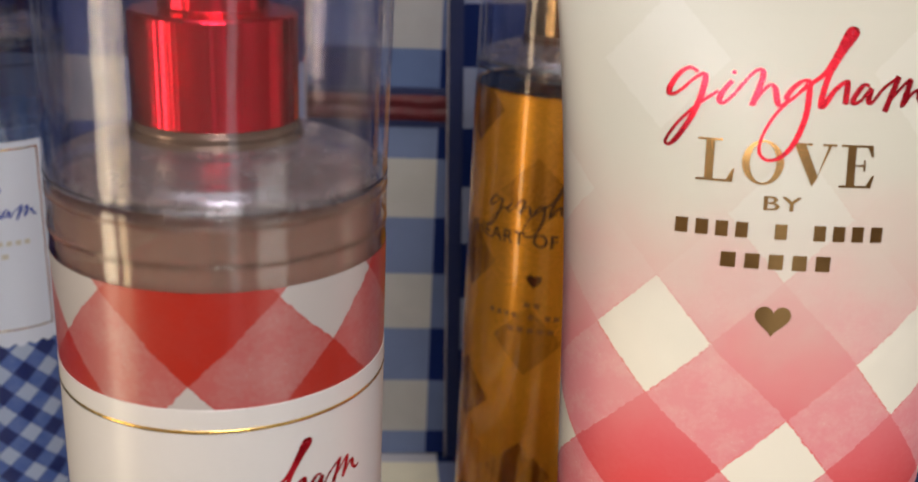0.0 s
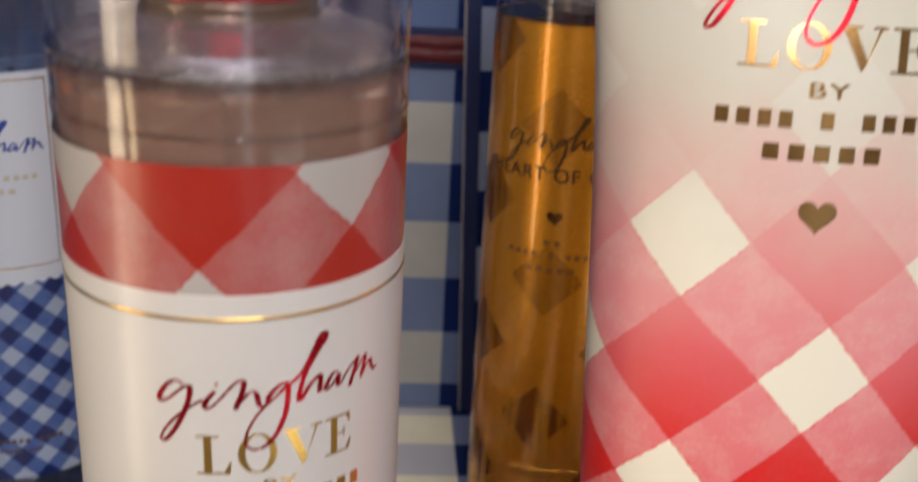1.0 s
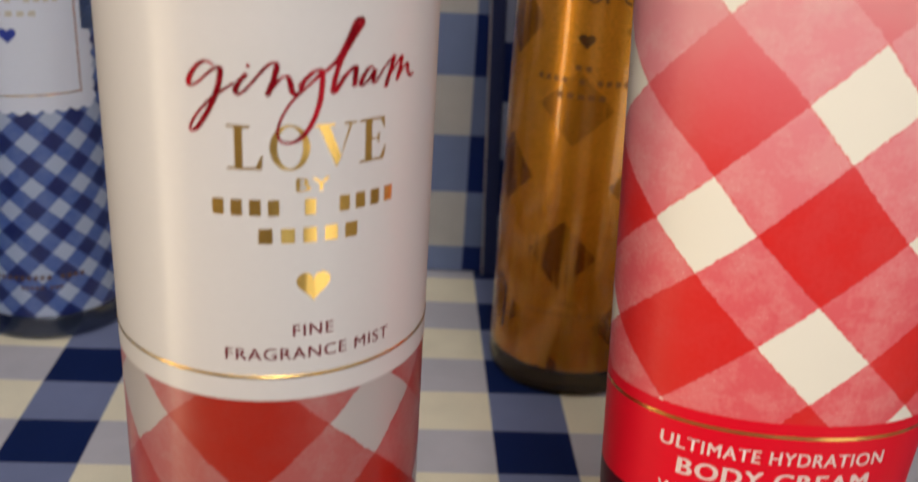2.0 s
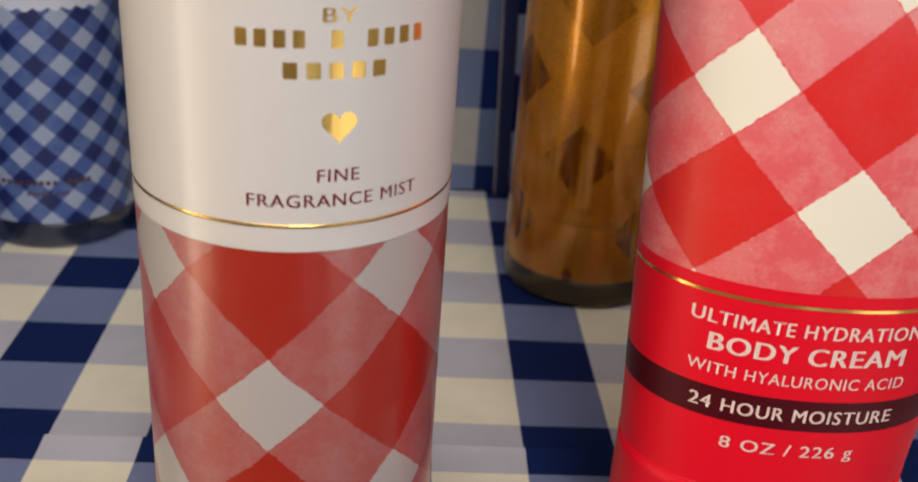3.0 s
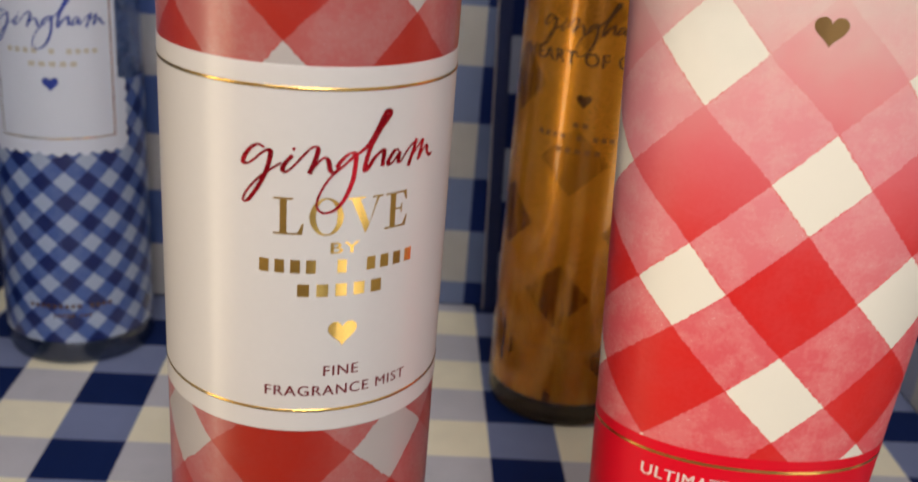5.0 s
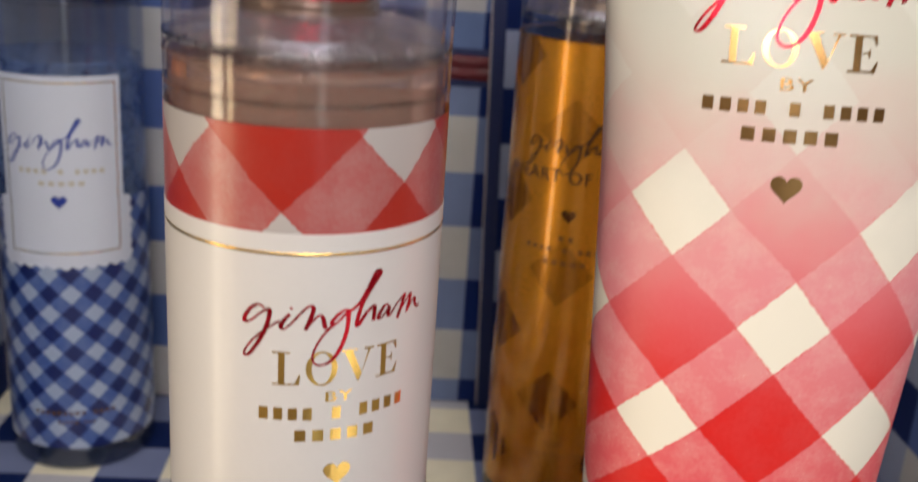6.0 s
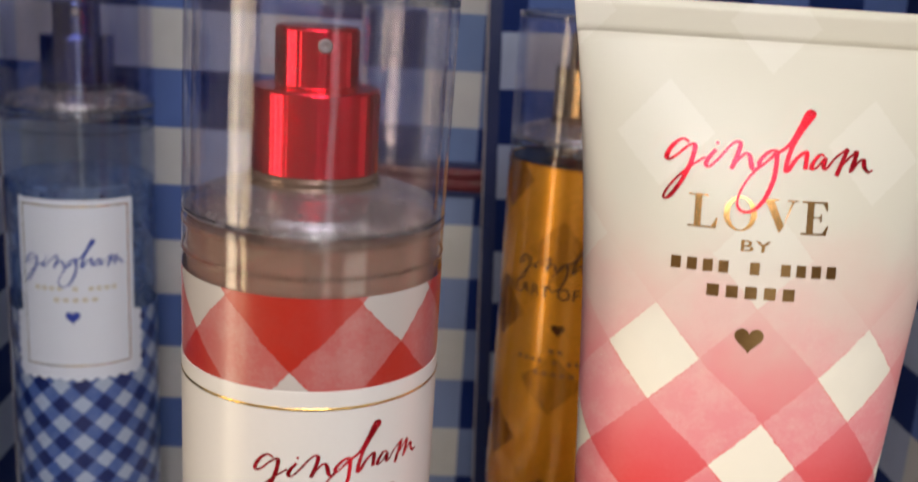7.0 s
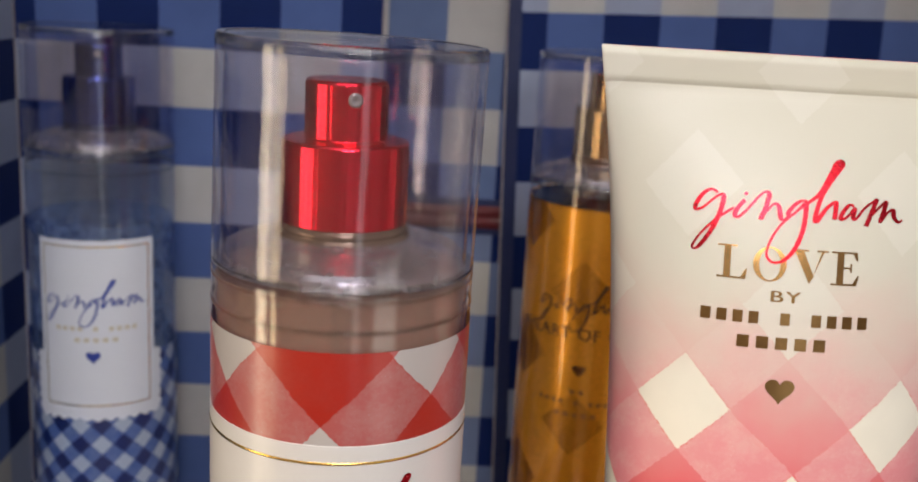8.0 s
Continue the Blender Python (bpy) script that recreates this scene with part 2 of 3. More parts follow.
SHADED_CREAM, SHADED_MID, BOX_NAVY = (0.405, 0.405, 0.41), (0.064, 0.108, 0.285), (0.002, 0.013, 0.088)
m_label = plain("white_label", (0.58, 0.565, 0.56), 0.5, 0, 0.02, 900, 0.03)
for key, value in (("Coat Weight", 0.55), ("Coat Roughness", 0.22)):
    m_label.node_tree.nodes["Principled BSDF"].inputs[key].default_value = value
m_gold = plain("gold_foil", (0.82, 0.55, 0.16), 0.20, 1.0, 0.1, 700, 0.06)
m_bronze = plain("bronze_foil", (0.38, 0.22, 0.085), 0.20, 1.0, 0.15, 700, 0.06)
m_redfoil = plain("red_foil", (0.41, 0.008, 0.020), 0.27, 0.85, 0.15, 700, 0.06)
m_maroon = plain("dark_red_ink", (0.16, 0.012, 0.02), 0.35, 0.3, 0.15, 700, 0.0)
m_bluefoil = plain("blue_foil", (0.03, 0.06, 0.36), 0.35, 0.4, 0.15, 700, 0.0)
m_whiteink = plain("white_ink", (0.74, 0.58, 0.55), 0.45, 0, 0.03, 700, 0.0)
m_darkink = plain("brown_ink", (0.10, 0.045, 0.010), 0.4, 0.2, 0.1, 700, 0.0)
m_redplastic = plain("red_plastic", (0.70, 0.002, 0.018), 0.42, 0, 0.04, 300, 0.03)
m_darkband = plain("dark_red_band", (0.060, 0.001, 0.006), 0.4, 0.0, 0.05, 500, 0.0)
for mat in (m_redplastic, m_darkband):
    mat.node_tree.nodes["Principled BSDF"].inputs["Specular IOR Level"].default_value = 0.22
m_pump_red = brushed("red_anodised_metal", (0.93, 0.024, 0.052), 0.19)
m_pump_blue = brushed("blue_anodised_metal", (0.09, 0.12, 0.36), 0.14)
m_pump_gold = brushed("gold_anodised_metal", (0.78, 0.56, 0.28), 0.15)
m_steel = plain("grey_metal", (0.40, 0.37, 0.35), 0.5, 0.8, 0.05, 500, 0.02)
m_collar_blue = plain("blue_collar_plastic", (0.05, 0.06, 0.11), 0.25, 0.5, 0.05, 500, 0.02)
m_collar = plain("collar_plastic", (0.22, 0.15, 0.10), 0.22, 0.5, 0.05, 500, 0.02)
m_cap = clear("clear_cap_plastic", (0.925, 0.915, 0.955), 0.07, 0.05)
m_wall_clear = clear("clear_bottle_wall", (0.93, 0.91, 0.90), 0.10, 0.06)
m_wall_blue = clear("cool_bottle_wall", (0.82, 0.86, 0.94), 0.10, 0.06, 0.10, (0.22, 0.28, 0.42))
m_pink_liquid = glass("pink_liquid", (0.92, 0.61, 0.51), 0.03, 1.33, 0.80)
m_blue_liquid = clear("blue_liquid", (0.70, 0.81, 0.97), 0.06, 0.01, 0.32, (0.48, 0.62, 0.88))
m_amber_liquid = glass("amber_liquid", (1.0, 0.56, 0.09), 0.02, 1.33, 1.0)
m_base_clear = glass("thick_clear_base", (0.80, 0.82, 0.80), 0.02, 1.3)
m_base_blue = clear("thick_blue_base", (0.42, 0.48, 0.62), 0.05, 0.09, 0.12, (0.20, 0.26, 0.40))
m_base_amber = glass("thick_amber_base", (0.36, 0.27, 0.13), 0.03, 1.3)
m_palegold = plain("pale_gold_ink", (0.50, 0.46, 0.38), 0.4, 0.2, 0.1, 700, 0.0)
m_goldink = plain("faint_brown_ink", (0.30, 0.13, 0.025), 0.35, 0.4, 0.1, 700, 0.0)
m_milky = clear("clear_tube_plastic", (0.88, 0.88, 0.90), 0.1)
m_label_blue = plain("cool_white_label", (0.60, 0.63, 0.71), 0.5, 0, 0.02, 900, 0.03)
m_shoulder = clear("moulded_shoulder_plastic", (0.80, 0.77, 0.77), 0.22, 0.14, 0.34)
m_ribbon = plain("red_satin_ribbon", (0.085, 0.003, 0.007), 0.6, 0.0, 0.3, 300, 0.2)
m_navy = plain("navy_paper", (0.004, 0.013, 0.070), 0.6, 0.0, 0.15, 300, 0.15)
m_card = plain("grey_card_edge", (0.30, 0.27, 0.27), 0.8, 0.0, 0.15, 300, 0.15)
m_table = plain("table_wood", (0.24, 0.16, 0.10), 0.5, 0, 0.3, 30, 0.2)
m_room = plain("room_plaster", (0.56, 0.54, 0.53), 0.9, 0, 0.06, 6, 0.2)
m_floor_room = plain("room_boards", (0.34, 0.25, 0.17), 0.6, 0, 0.3, 10, 0.2)


# ---------------------------------------------------------------- mesh helpers
def part(name, bm, material, parent=None, label="", smooth=True):
    me = bpy.data.meshes.new(name)
    bm.to_mesh(me)
    bm.free()
    me.materials.append(material)
    if smooth:
        me.polygons.foreach_set("use_smooth", [True] * len(me.polygons))
    ob = new(name, me)
    if parent:
        ob.parent = parent
    if label:
        ob["label"] = label
    return ob


def thing(name, place, label, category, group="", turn=0.0):
    ob = new(name)
    ob.matrix_world = pose(*place, 0, 0, turn)
    ob.empty_display_size = 0.01
    return tagged(ob, label, category, group)


def lathe(profile, seg=72, unit=25.0):
    """A turned body from (radius, height) pairs in mm; UV: mm round the body (by the radius unit) and mm up."""
    held = []
    for (r0, z0), (r1, z1) in zip(profile, profile[1:]):
        long = math.hypot(r1 - r0, z1 - z0)
        held.append((r0, z0))
        if long > 1.2:
            k = 0.12 / long
            held += [(r0 + (r1 - r0) * q, z0 + (z1 - z0) * q) for q in (k, 1 - k)]
    profile = held + [profile[-1]]
    bm = bmesh.new()
    layer = bm.loops.layers.uv.new("UVMap")
    rings = []
    for r, z in profile:
        if r < 1e-6:
            rings.append([bm.verts.new((0, 0, z * MM))])
        else:
            rings.append([bm.verts.new((r * MM * math.sin(a), -r * MM * math.cos(a), z * MM))
                          for a in (-math.pi + 2 * math.pi * i / seg for i in range(seg))])
    for (r0, z0), (r1, z1), a, b in zip(profile, profile[1:], rings, rings[1:]):
        for i in range(seg):
            j = (i + 1) % seg
            u0, u1 = (unit * (-math.pi + 2 * math.pi * k / seg) for k in (i, i + 1))
            if len(a) == 1 and len(b) == 1:
                continue
            if len(a) == 1:
                vs, uv = (a[0], b[j], b[i]), ((u0, z0), (u1, z1), (u0, z1))
            elif len(b) == 1:
                vs, uv = (a[i], a[j], b[0]), ((u0, z0), (u1, z0), (u0, z1))
            else:
                vs, uv = (a[i], a[j], b[j], b[i]), ((u0, z0), (u1, z0), (u1, z1), (u0, z1))
            f = bm.faces.new(vs)
            for loop, c in zip(f.loops, uv):
                loop[layer].uv = c
    return bm


def on_cylinder(radius):
    """Maps mm on the printed face and mm of lift to a place on a standing cylinder."""
    def place(u, v, lift=0.06):
        a = u / radius
        return Vector(((radius + lift) * math.sin(a), -(radius + lift) * math.cos(a), v)) * MM
    return place


def flat_to(bm, place, lift, cell=1.2):
    """Bends a flat mesh drawn in mm in the xy plane on to a face."""
    xs = [v.co.x for v in bm.verts]
    x = math.floor(min(xs)) + cell
    while x < max(xs):
        bmesh.ops.bisect_plane(bm, geom=bm.verts[:] + bm.edges[:] + bm.faces[:], plane_co=(x, 0, 0), plane_no=(1, 0, 0))
        x += cell
    for v in bm.verts:
        v.co = place(v.co.x, v.co.y, lift)
    return bm


def words(text, x0, x1, base, height, bold=0.0):
    """The built-in font, as a flat mesh in mm that fills x0 to x1 on its baseline."""
    curve = bpy.data.curves.new("words", "FONT")
    curve.body, curve.size, curve.offset, curve.resolution_u, curve.space_character = text, 1.0, 0.0, 4, 1.12
    ob = new("words", curve)
    me = bpy.data.meshes.new_from_object(ob.evaluated_get(bpy.context.evaluated_depsgraph_get()))
    bpy.data.objects.remove(ob)
    bpy.data.curves.remove(curve)
    bm = bmesh.new()
    bm.from_mesh(me)
    bpy.data.meshes.remove(me)
    xs = [v.co.x for v in bm.verts]
    cap = 0.729
    sx = (x1 - x0) / (max(xs) - min(xs))
    left = min(xs)
    for v in bm.verts:
        v.co = ((v.co.x - left) * sx + x0, v.co.y / cap * height + base, 0)
    if bold:
        more = bmesh.ops.duplicate(bm, geom=bm.verts[:] + bm.edges[:] + bm.faces[:])["geom"]
        bmesh.ops.translate(bm, verts=[g for g in more if isinstance(g, bmesh.types.BMVert)], vec=(height * 28.0 * bold, 0, 0))
    return bm


def outline(*polys):
    bm = bmesh.new()
    for pts in polys:
        bm.faces.new([bm.verts.new((x, y, 0)) for x, y in pts])
    return bm


def bars(text, x0, x1, base, height):
    """Plain bars, one for each letter of a line, with its gaps."""
    step = (x1 - x0) / (len(text) - 0.25)
    polys = []
    for i, c in enumerate(text):
        if c != " ":
            a = x0 + i * step
            polys.append(((a, base), (a + 0.62 * step, base), (a + 0.62 * step, base + height), (a, base + height)))
    return outline(*polys)


def heart(cx, cy, w, h):
    pts = []
    for i in range(40):
        a = 2 * math.pi * i / 40
        x = 16 * math.sin(a) ** 3
        y = 13 * math.cos(a) - 5 * math.cos(2 * a) - 2 * math.cos(3 * a) - math.cos(4 * a)
        pts.append((cx + x / 32 * w, cy + (y + 2.5) / 29 * h))
    return outline(pts)


def serif_love(x0, base, w, h):
    """The four upright serif capitals, in strokes of two weights."""
    def rect(a, b, c, d):
        return ((x0 + a * w, base + b * h), (x0 + c * w, base + b * h), (x0 + c * w, base + d * h), (x0 + a * w, base + d * h))

    def quad(*p):
        return [(x0 + a * w, base + b * h) for a, b in p]

    t = 0.05
    polys = [rect(0.045, t, 0.092, 1 - t), rect(0.0, 0, 0.20, t), rect(0.0, 1 - t, 0.135, 1), quad((0.165, t), (0.20, t), (0.208, 0.32), (0.20, 0.32))]
    polys += [quad((0.535, 1 - t), (0.60, 1 - t), (0.678, 0.22), (0.645, 0.0)), quad((0.655, 0.0), (0.668, 0.16), (0.745, 1 - t), (0.728, 1 - t)),
              rect(0.515, 1 - t, 0.635, 1), rect(0.695, 1 - t, 0.775, 1)]
    polys += [rect(0.84, t, 0.888, 1 - t), rect(0.80, 0, 0.985, t), rect(0.80, 1 - t, 0.985, 1), rect(0.888, 0.5, 0.94, 0.545),
              rect(0.935, 0.40, 0.946, 0.65), quad((0.955, t), (0.985, t), (1.0, 0.30), (0.99, 0.30)), quad((0.955, 1 - t), (0.985, 1 - t), (0.99, 0.74), (0.98, 0.74))]
    n = 36
    for i in range(n):
        a, b = 2 * math.pi * i / n, 2 * math.pi * (i + 1) / n
        polys.append(quad(*((0.365 + 0.118 * math.sin(q), 0.5 + 0.52 * math.cos(q)) for q in (a, b)),
                          *((0.365 + 0.074 * math.sin(q), 0.5 + 0.475 * math.cos(q)) for q in (b, a))))
    return outline(*polys)


# pen strokes of the brush script, letter by letter
SCRIPT_G = ((38, 40), (27, 45), (13, 36), (2, 18), (3, 9), (15, 14), (32, 30), (45, 38), (48, 31), (43, 8), (32, -19), (15, -47), (5, -57), (0, -53), (10, -34), (25, -16), (42, 0), (66, 17))
SCRIPT_I = ((84, 31), (73, 18), (68, 6), (74, 2), (88, 15))
SCRIPT_N = ((88, 15), (108, 39), (119, 47), (125, 43), (121, 25), (112, 1), (120, 13), (134, 28), (142, 24), (146, 6), (152, 3), (162, 12))
SCRIPT_Q = ((190, 36), (178, 35), (165, 24), (158, 13), (166, 12), (181, 27), (188, 33), (188, 12), (184, -14), (172, -44), (155, -64), (136, -69), (125, -58), (129, -36), (145, -8), (168, 14), (190, 32))
SCRIPT_H = ((190, 32), (210, 48), (228, 76), (242, 101), (247, 98), (230, 73), (214, 43), (206, 16), (205, 3), (210, 6), (222, 24), (236, 36), (240, 34), (238, 8))
SCRIPT_A = ((271, 32), (262, 33), (250, 17), (250, 9), (260, 14), (272, 29), (270, 14), (275, 11), (290, 30), (311, 46))
SCRIPT_M = ((311, 46), (302, 23), (293, 0), (300, 15), (319, 36), (327, 42), (325, 31), (318, 8), (330, 24), (340, 29), (342, 17), (350, 9), (357, 13))


def script_word(x0, base, scale, weight=1.0):
    bm = bmesh.new()
    for k, ctrl in enumerate((SCRIPT_G, SCRIPT_I, SCRIPT_N, SCRIPT_Q, SCRIPT_H, SCRIPT_A, SCRIPT_M)):
        p = [Vector(c) for c in (ctrl[0], *ctrl, ctrl[-1])]
        path = []
        for a, b, c, d in zip(p, p[1:], p[2:], p[3:]):
            for i in range(6):
                s = i / 6
                path.append(0.5 * ((2 * b) + (c - a) * s + (2 * a - 5 * b + 4 * c - d) * s * s + (3 * b - a - 3 * c + d) * s ** 3))
        path.append(p[-1])
        last = None
        for i, q in enumerate(path):
            way = (path[min(i + 1, len(path) - 1)] - path[max(i - 1, 0)])
            if way.length < 1e-6:
                continue
            way.normalize()
            side = Vector((-way.y, way.x))
            down = max(0.0, -way.y if k != 4 else abs(way.y))
            half = (2.1 + 2.2 * down ** 2) * weight
            if k == 4 and q.y > 50:
                half += (q.y - 50) * 0.05
            ends = [bm.verts.new(((x0 + (q.x + e * side.x * half) * scale), base + (q.y + e * side.y * half) * scale, 0)) for e in (-1, 1)]
            if last:
                bm.faces.new((last[0], ends[0], ends[1], last[1]))
            last = ends
    dot = [bm.verts.new((x0 + (86 + 3 * math.cos(a)) * scale, base + (42 + 3 * math.sin(a)) * scale, 0)) for a in (i * math.pi / 4 for i in range(8))]
    bm.faces.new(dot)
    return bm


def strip(u0, u1, v0, v1):
    return outline(((u0, v0), (u1, v0), (u1, v1), (u0, v1)))


def scallops(u0, u1, v0, v1):
    """A white field with a brushed, scalloped edge below and at its sides."""
    rim = [(u0 + 1.0, v1)]
    for a, b, count in (((u0, v1), (u0, v0), 6), ((u0, v0), (u1, v0), 11), ((u1, v0), (u1, v1), 6)):
        out = Vector((b[1] - a[1], a[0] - b[0])).normalized()
        for i in range(count * 6):
            k = (i + 0.5) / (count * 6)
            w = 1.3 * abs(math.sin(k * count * math.pi)) + 0.5 * noise.noise(Vector((k * 9.0, a[0], a[1])))
            rim.append((a[0] + (b[0] - a[0]) * k + out.x * w, a[1] + (b[1] - a[1]) * k + out.y * w))
    rim.append((u1 - 1.0, v1))
    return outline(rim)


def ring(radius, z, height, lift):
    return lathe([(radius, z - height / 2), (radius + lift, z - height / 2), (radius + lift, z + height / 2), (radius, z + height / 2)], 72)


# ---------------------------------------------------------------- mist bottles
R = 25.0


def mist_bottle(name, place, label, cap_low, cap_high, liquid_top, liquid_mat, pump_mat, base_mat, off=0.0, turn=0.0, collar_mat=m_collar, tip=0.0, wall=m_wall_clear):
    """The bottle common to all three: shell, liquid, base, pump and clear cap."""
    b = thing(name, place, label, "bottle", "fragrance mist bottles", turn)
    c, t = cap_low, cap_high
    part("base", lathe([(0, 0.4), (20, 0.4), (22.5, 0), (24.3, 0.6), (R - 0.15, 2.5), (R - 0.15, 8.0), (24, 9.0), (0, 8.2)]), base_mat, b, "thick clear plastic base")
    part("shell", lathe([(R, 8.2), (R, c - 0.4), (24.4, c)], 96), wall, b, "clear plastic bottle wall")
    part("shoulder", lathe([(24.4, c), (23.6, c + 0.6), (23.4, c + 1.6), (22.6, c + 2.6), (21.4, c + 3.1), (20.9, c + 3.0), (20.4, c + 3.4), (18.4, c + 4.1), (17.8, c + 4.0), (17.2, c + 4.5), (14.6, c + 5.0), (14.2, c + 4.7), (12.6, c + 5.4)], 96), m_shoulder, b, "cloudy moulded shoulder")
    part("liquid", lathe([(0, 9.2), (23.6, 9.2), (24.2, 10.5), (24.2, liquid_top - 0.8), (23.8, liquid_top), (0, liquid_top)]), liquid_mat, b, "scented liquid")
    part("neck", lathe([(13.4, c - 5.0), (13.4, c - 3.6), (14.2, c - 3.2), (13.4, c - 2.8), (13.4, c - 0.8), (14.2, c - 0.4), (13.4, c), (13.4, c + 4.6)], 64), m_shoulder, b, "clear threaded neck")
    part("dip_tube", lathe([(1.5, 12), (1.5, c + 8)], 16), m_milky, b, "thin clear dip tube")
    part("seam_ring", lathe([(R - 0.3, c - 7.4), (R + 0.08, c - 7.2), (R + 0.08, c - 6.8), (R - 0.3, c - 6.6)], 96), m_base_clear, b, "fine moulded ring")
    part("seam_ring", lathe([(R - 0.3, c - 2.0), (R + 0.08, c - 1.9), (R + 0.08, c - 1.5), (R - 0.3, c - 1.4)], 96), m_base_clear, b, "fine moulded ring")
    part("collar", lathe([(12.6, c + 4.6), (12.6, c + 5.6), (12.0, c + 5.8), (12.0, c + 6.2), (12.2, c + 6.4), (12.2, c + 7.2), (11.8, c + 7.4), (11.8, c + 8.3)], 64), collar_mat, b, "ribbed collar").location.x = off * MM
    p = part("pump", lathe([(11.5, c + 7.6), (12.0, c + 7.8), (12.0, c + 22.6), (11.6, c + 23.2), (8.4, c + 23.4), (7.8, c + 23.6), (7.8, c + 33.6), (7.3, c + 34.3), (0, c + 34.5)], 64), pump_mat, b, "anodised metal spray pump")
    nozzle = lathe([(0, 0), (1.35, 0), (1.35, 0.45), (1.15, 0.6), (0.45, 0.6), (0.35, 0.45), (0, 0.45)], 24)
    nozzle.transform(Matrix.Translation((2.5 * MM, -7.25 * MM, (c + 31.2) * MM)) @ pose(0, 0, 0, 90, 0, 19))
    part("nozzle", nozzle, m_steel, p, "small grey spray nozzle")
    p.location.x = off * MM
    caps = [part("cap", lathe([(23.5, c + 0.3), (R - 0.2, c + 0.3), (R, c + 0.9), (R, t - 1.2), (R - 0.35, t - 0.3), (R - 1.0, t), (0, t), (0, t - 1.8), (22.8, t - 1.8), (23.4, t - 2.6), (23.5, c + 0.3)], 96), m_cap, b, "clear plastic overcap")]
    caps.append(part("cap_edge", lathe([(R - 1.6, t - 2.0), (R + 0.02, t - 2.0), (R + 0.06, t - 0.6), (R - 0.3, t + 0.1), (R - 1.6, t + 0.1), (R - 1.6, t - 2.0)], 96), m_base_clear, b, "thick clear cap edge"))
    caps.append(part("cap_rim", lathe([(R - 1.5, c + 0.2), (R + 0.05, c + 0.2), (R + 0.05, c + 0.9), (R - 1.5, c + 0.9), (R - 1.5, c + 0.2)], 96), m_base_clear, b, "clear cap rim"))
    for piece in caps:
        piece.matrix_basis = Matrix.Translation((0, 0, c * MM)) @ pose(0, 0, 0, 0, tip, 0) @ Matrix.Translation((0, 0, -c * MM))
    return b


pink = mist_bottle("mist_bottle", (0, 0, 0.0), "clear mist bottle with red watercolour gingham and white label", 176.3, 217.9, 174.6, m_pink_liquid, m_pump_red, m_base_clear, -0.3, tip=1.0)
face = on_cylinder(R)
part("gingham_band", lathe([(R + 0.05, 147.0), (R + 0.05, 165.9)], 96), m_pink_print, pink, "red watercolour gingham print")
part("gingham_sleeve", lathe([(R + 0.05, 9.0), (R + 0.05, 87.5)], 96), m_pink_print, pink, "red watercolour gingham print")
lab = part("paper_label", lathe([(R + 0.03, 86.0), (R + 0.14, 86.0), (R + 0.14, 148.6), (R + 0.03, 148.6)], 96), m_label, pink, "white label with foil lettering")
part("gold_line", ring(R + 0.1, 145.2, 0.5, 0.12), m_gold, lab, "gold foil line")
part("gold_line", ring(R + 0.1, 90.0, 0.5, 0.12), m_gold, lab, "gold foil line")
part("script", flat_to(script_word(-5.9, 132.0, 0.0924), face, 0.2), m_redfoil, lab, "red foil script word gingham")
part("serif_word", flat_to(serif_love(-1.0, 121.9, 22.6, 6.1), face, 0.18), m_gold, lab, "gold foil word LOVE")
part("lettering", flat_to(words("BY", 8.0, 12.6, 118.7, 2.0, 0.002), face, 0.18), m_gold, lab, "gold word BY")
part("lettering", flat_to(bars("XXXX X XXXX", -3.2, 23.4, 115.3, 2.3), face, 0.18), m_gold, lab, "gold bars")
part("lettering", flat_to(bars("XXXXX", 2.9, 17.3, 111.2, 2.2), face, 0.18), m_gold, lab, "gold bars")
part("heart", flat_to(heart(10.4, 104.3, 4.9, 4.5), face, 0.18), m_gold, lab, "gold foil heart")
part("lettering", flat_to(words("FINE", 7.4, 13.3, 96.6, 2.0, 0.0015), face, 0.18), m_maroon, lab, "dark red word FINE")
part("lettering", flat_to(words("FRAGRANCE MIST", -2.2, 23.1, 92.9, 2.0, 0.0015), face, 0.18), m_maroon, lab, "dark red words FRAGRANCE MIST")

blue = mist_bottle("mist_bottle", (-0.1081, 0.1588, 0.0), "fragrance mist bottle with blue gingham print, cream label and blue pump", 169.5, 209.5, 144.5, m_blue_liquid, m_pump_blue, m_base_blue, collar_mat=m_collar_blue, wall=m_wall_blue)
part("gingham_sleeve", lathe([(R + 0.05, 9.0), (R + 0.05, 99.0)], 96), m_blue_print, blue, "navy and white diagonal gingham print")
lab = part("paper_label", flat_to(strip(-14.0, 26.4, 79.6, 140.6), face, 0.15), m_label_blue, blue, "cream label with gold border")
for u0, u1, v0, v1 in ((-12.2, 24.6, 81.6, 82.0), (-12.2, 24.6, 138.2, 138.6), (-12.2, -11.8, 82.0, 138.2), (24.2, 24.6, 82.0, 138.2)):
    part("border", flat_to(strip(u0, u1, v0, v1), face, 0.22), m_gold, lab, "thin gold border line")
part("lettering", flat_to(bars("XXXXXXXXX XXXX", -7.5, 20.0, 22.0, 1.5), face, 0.1), m_darkink, blue, "dark bars")
part("lettering", flat_to(bars("XXXXX XXX", 0.5, 13.0, 18.6, 1.2), face, 0.1), m_darkink, blue, "dark bars")
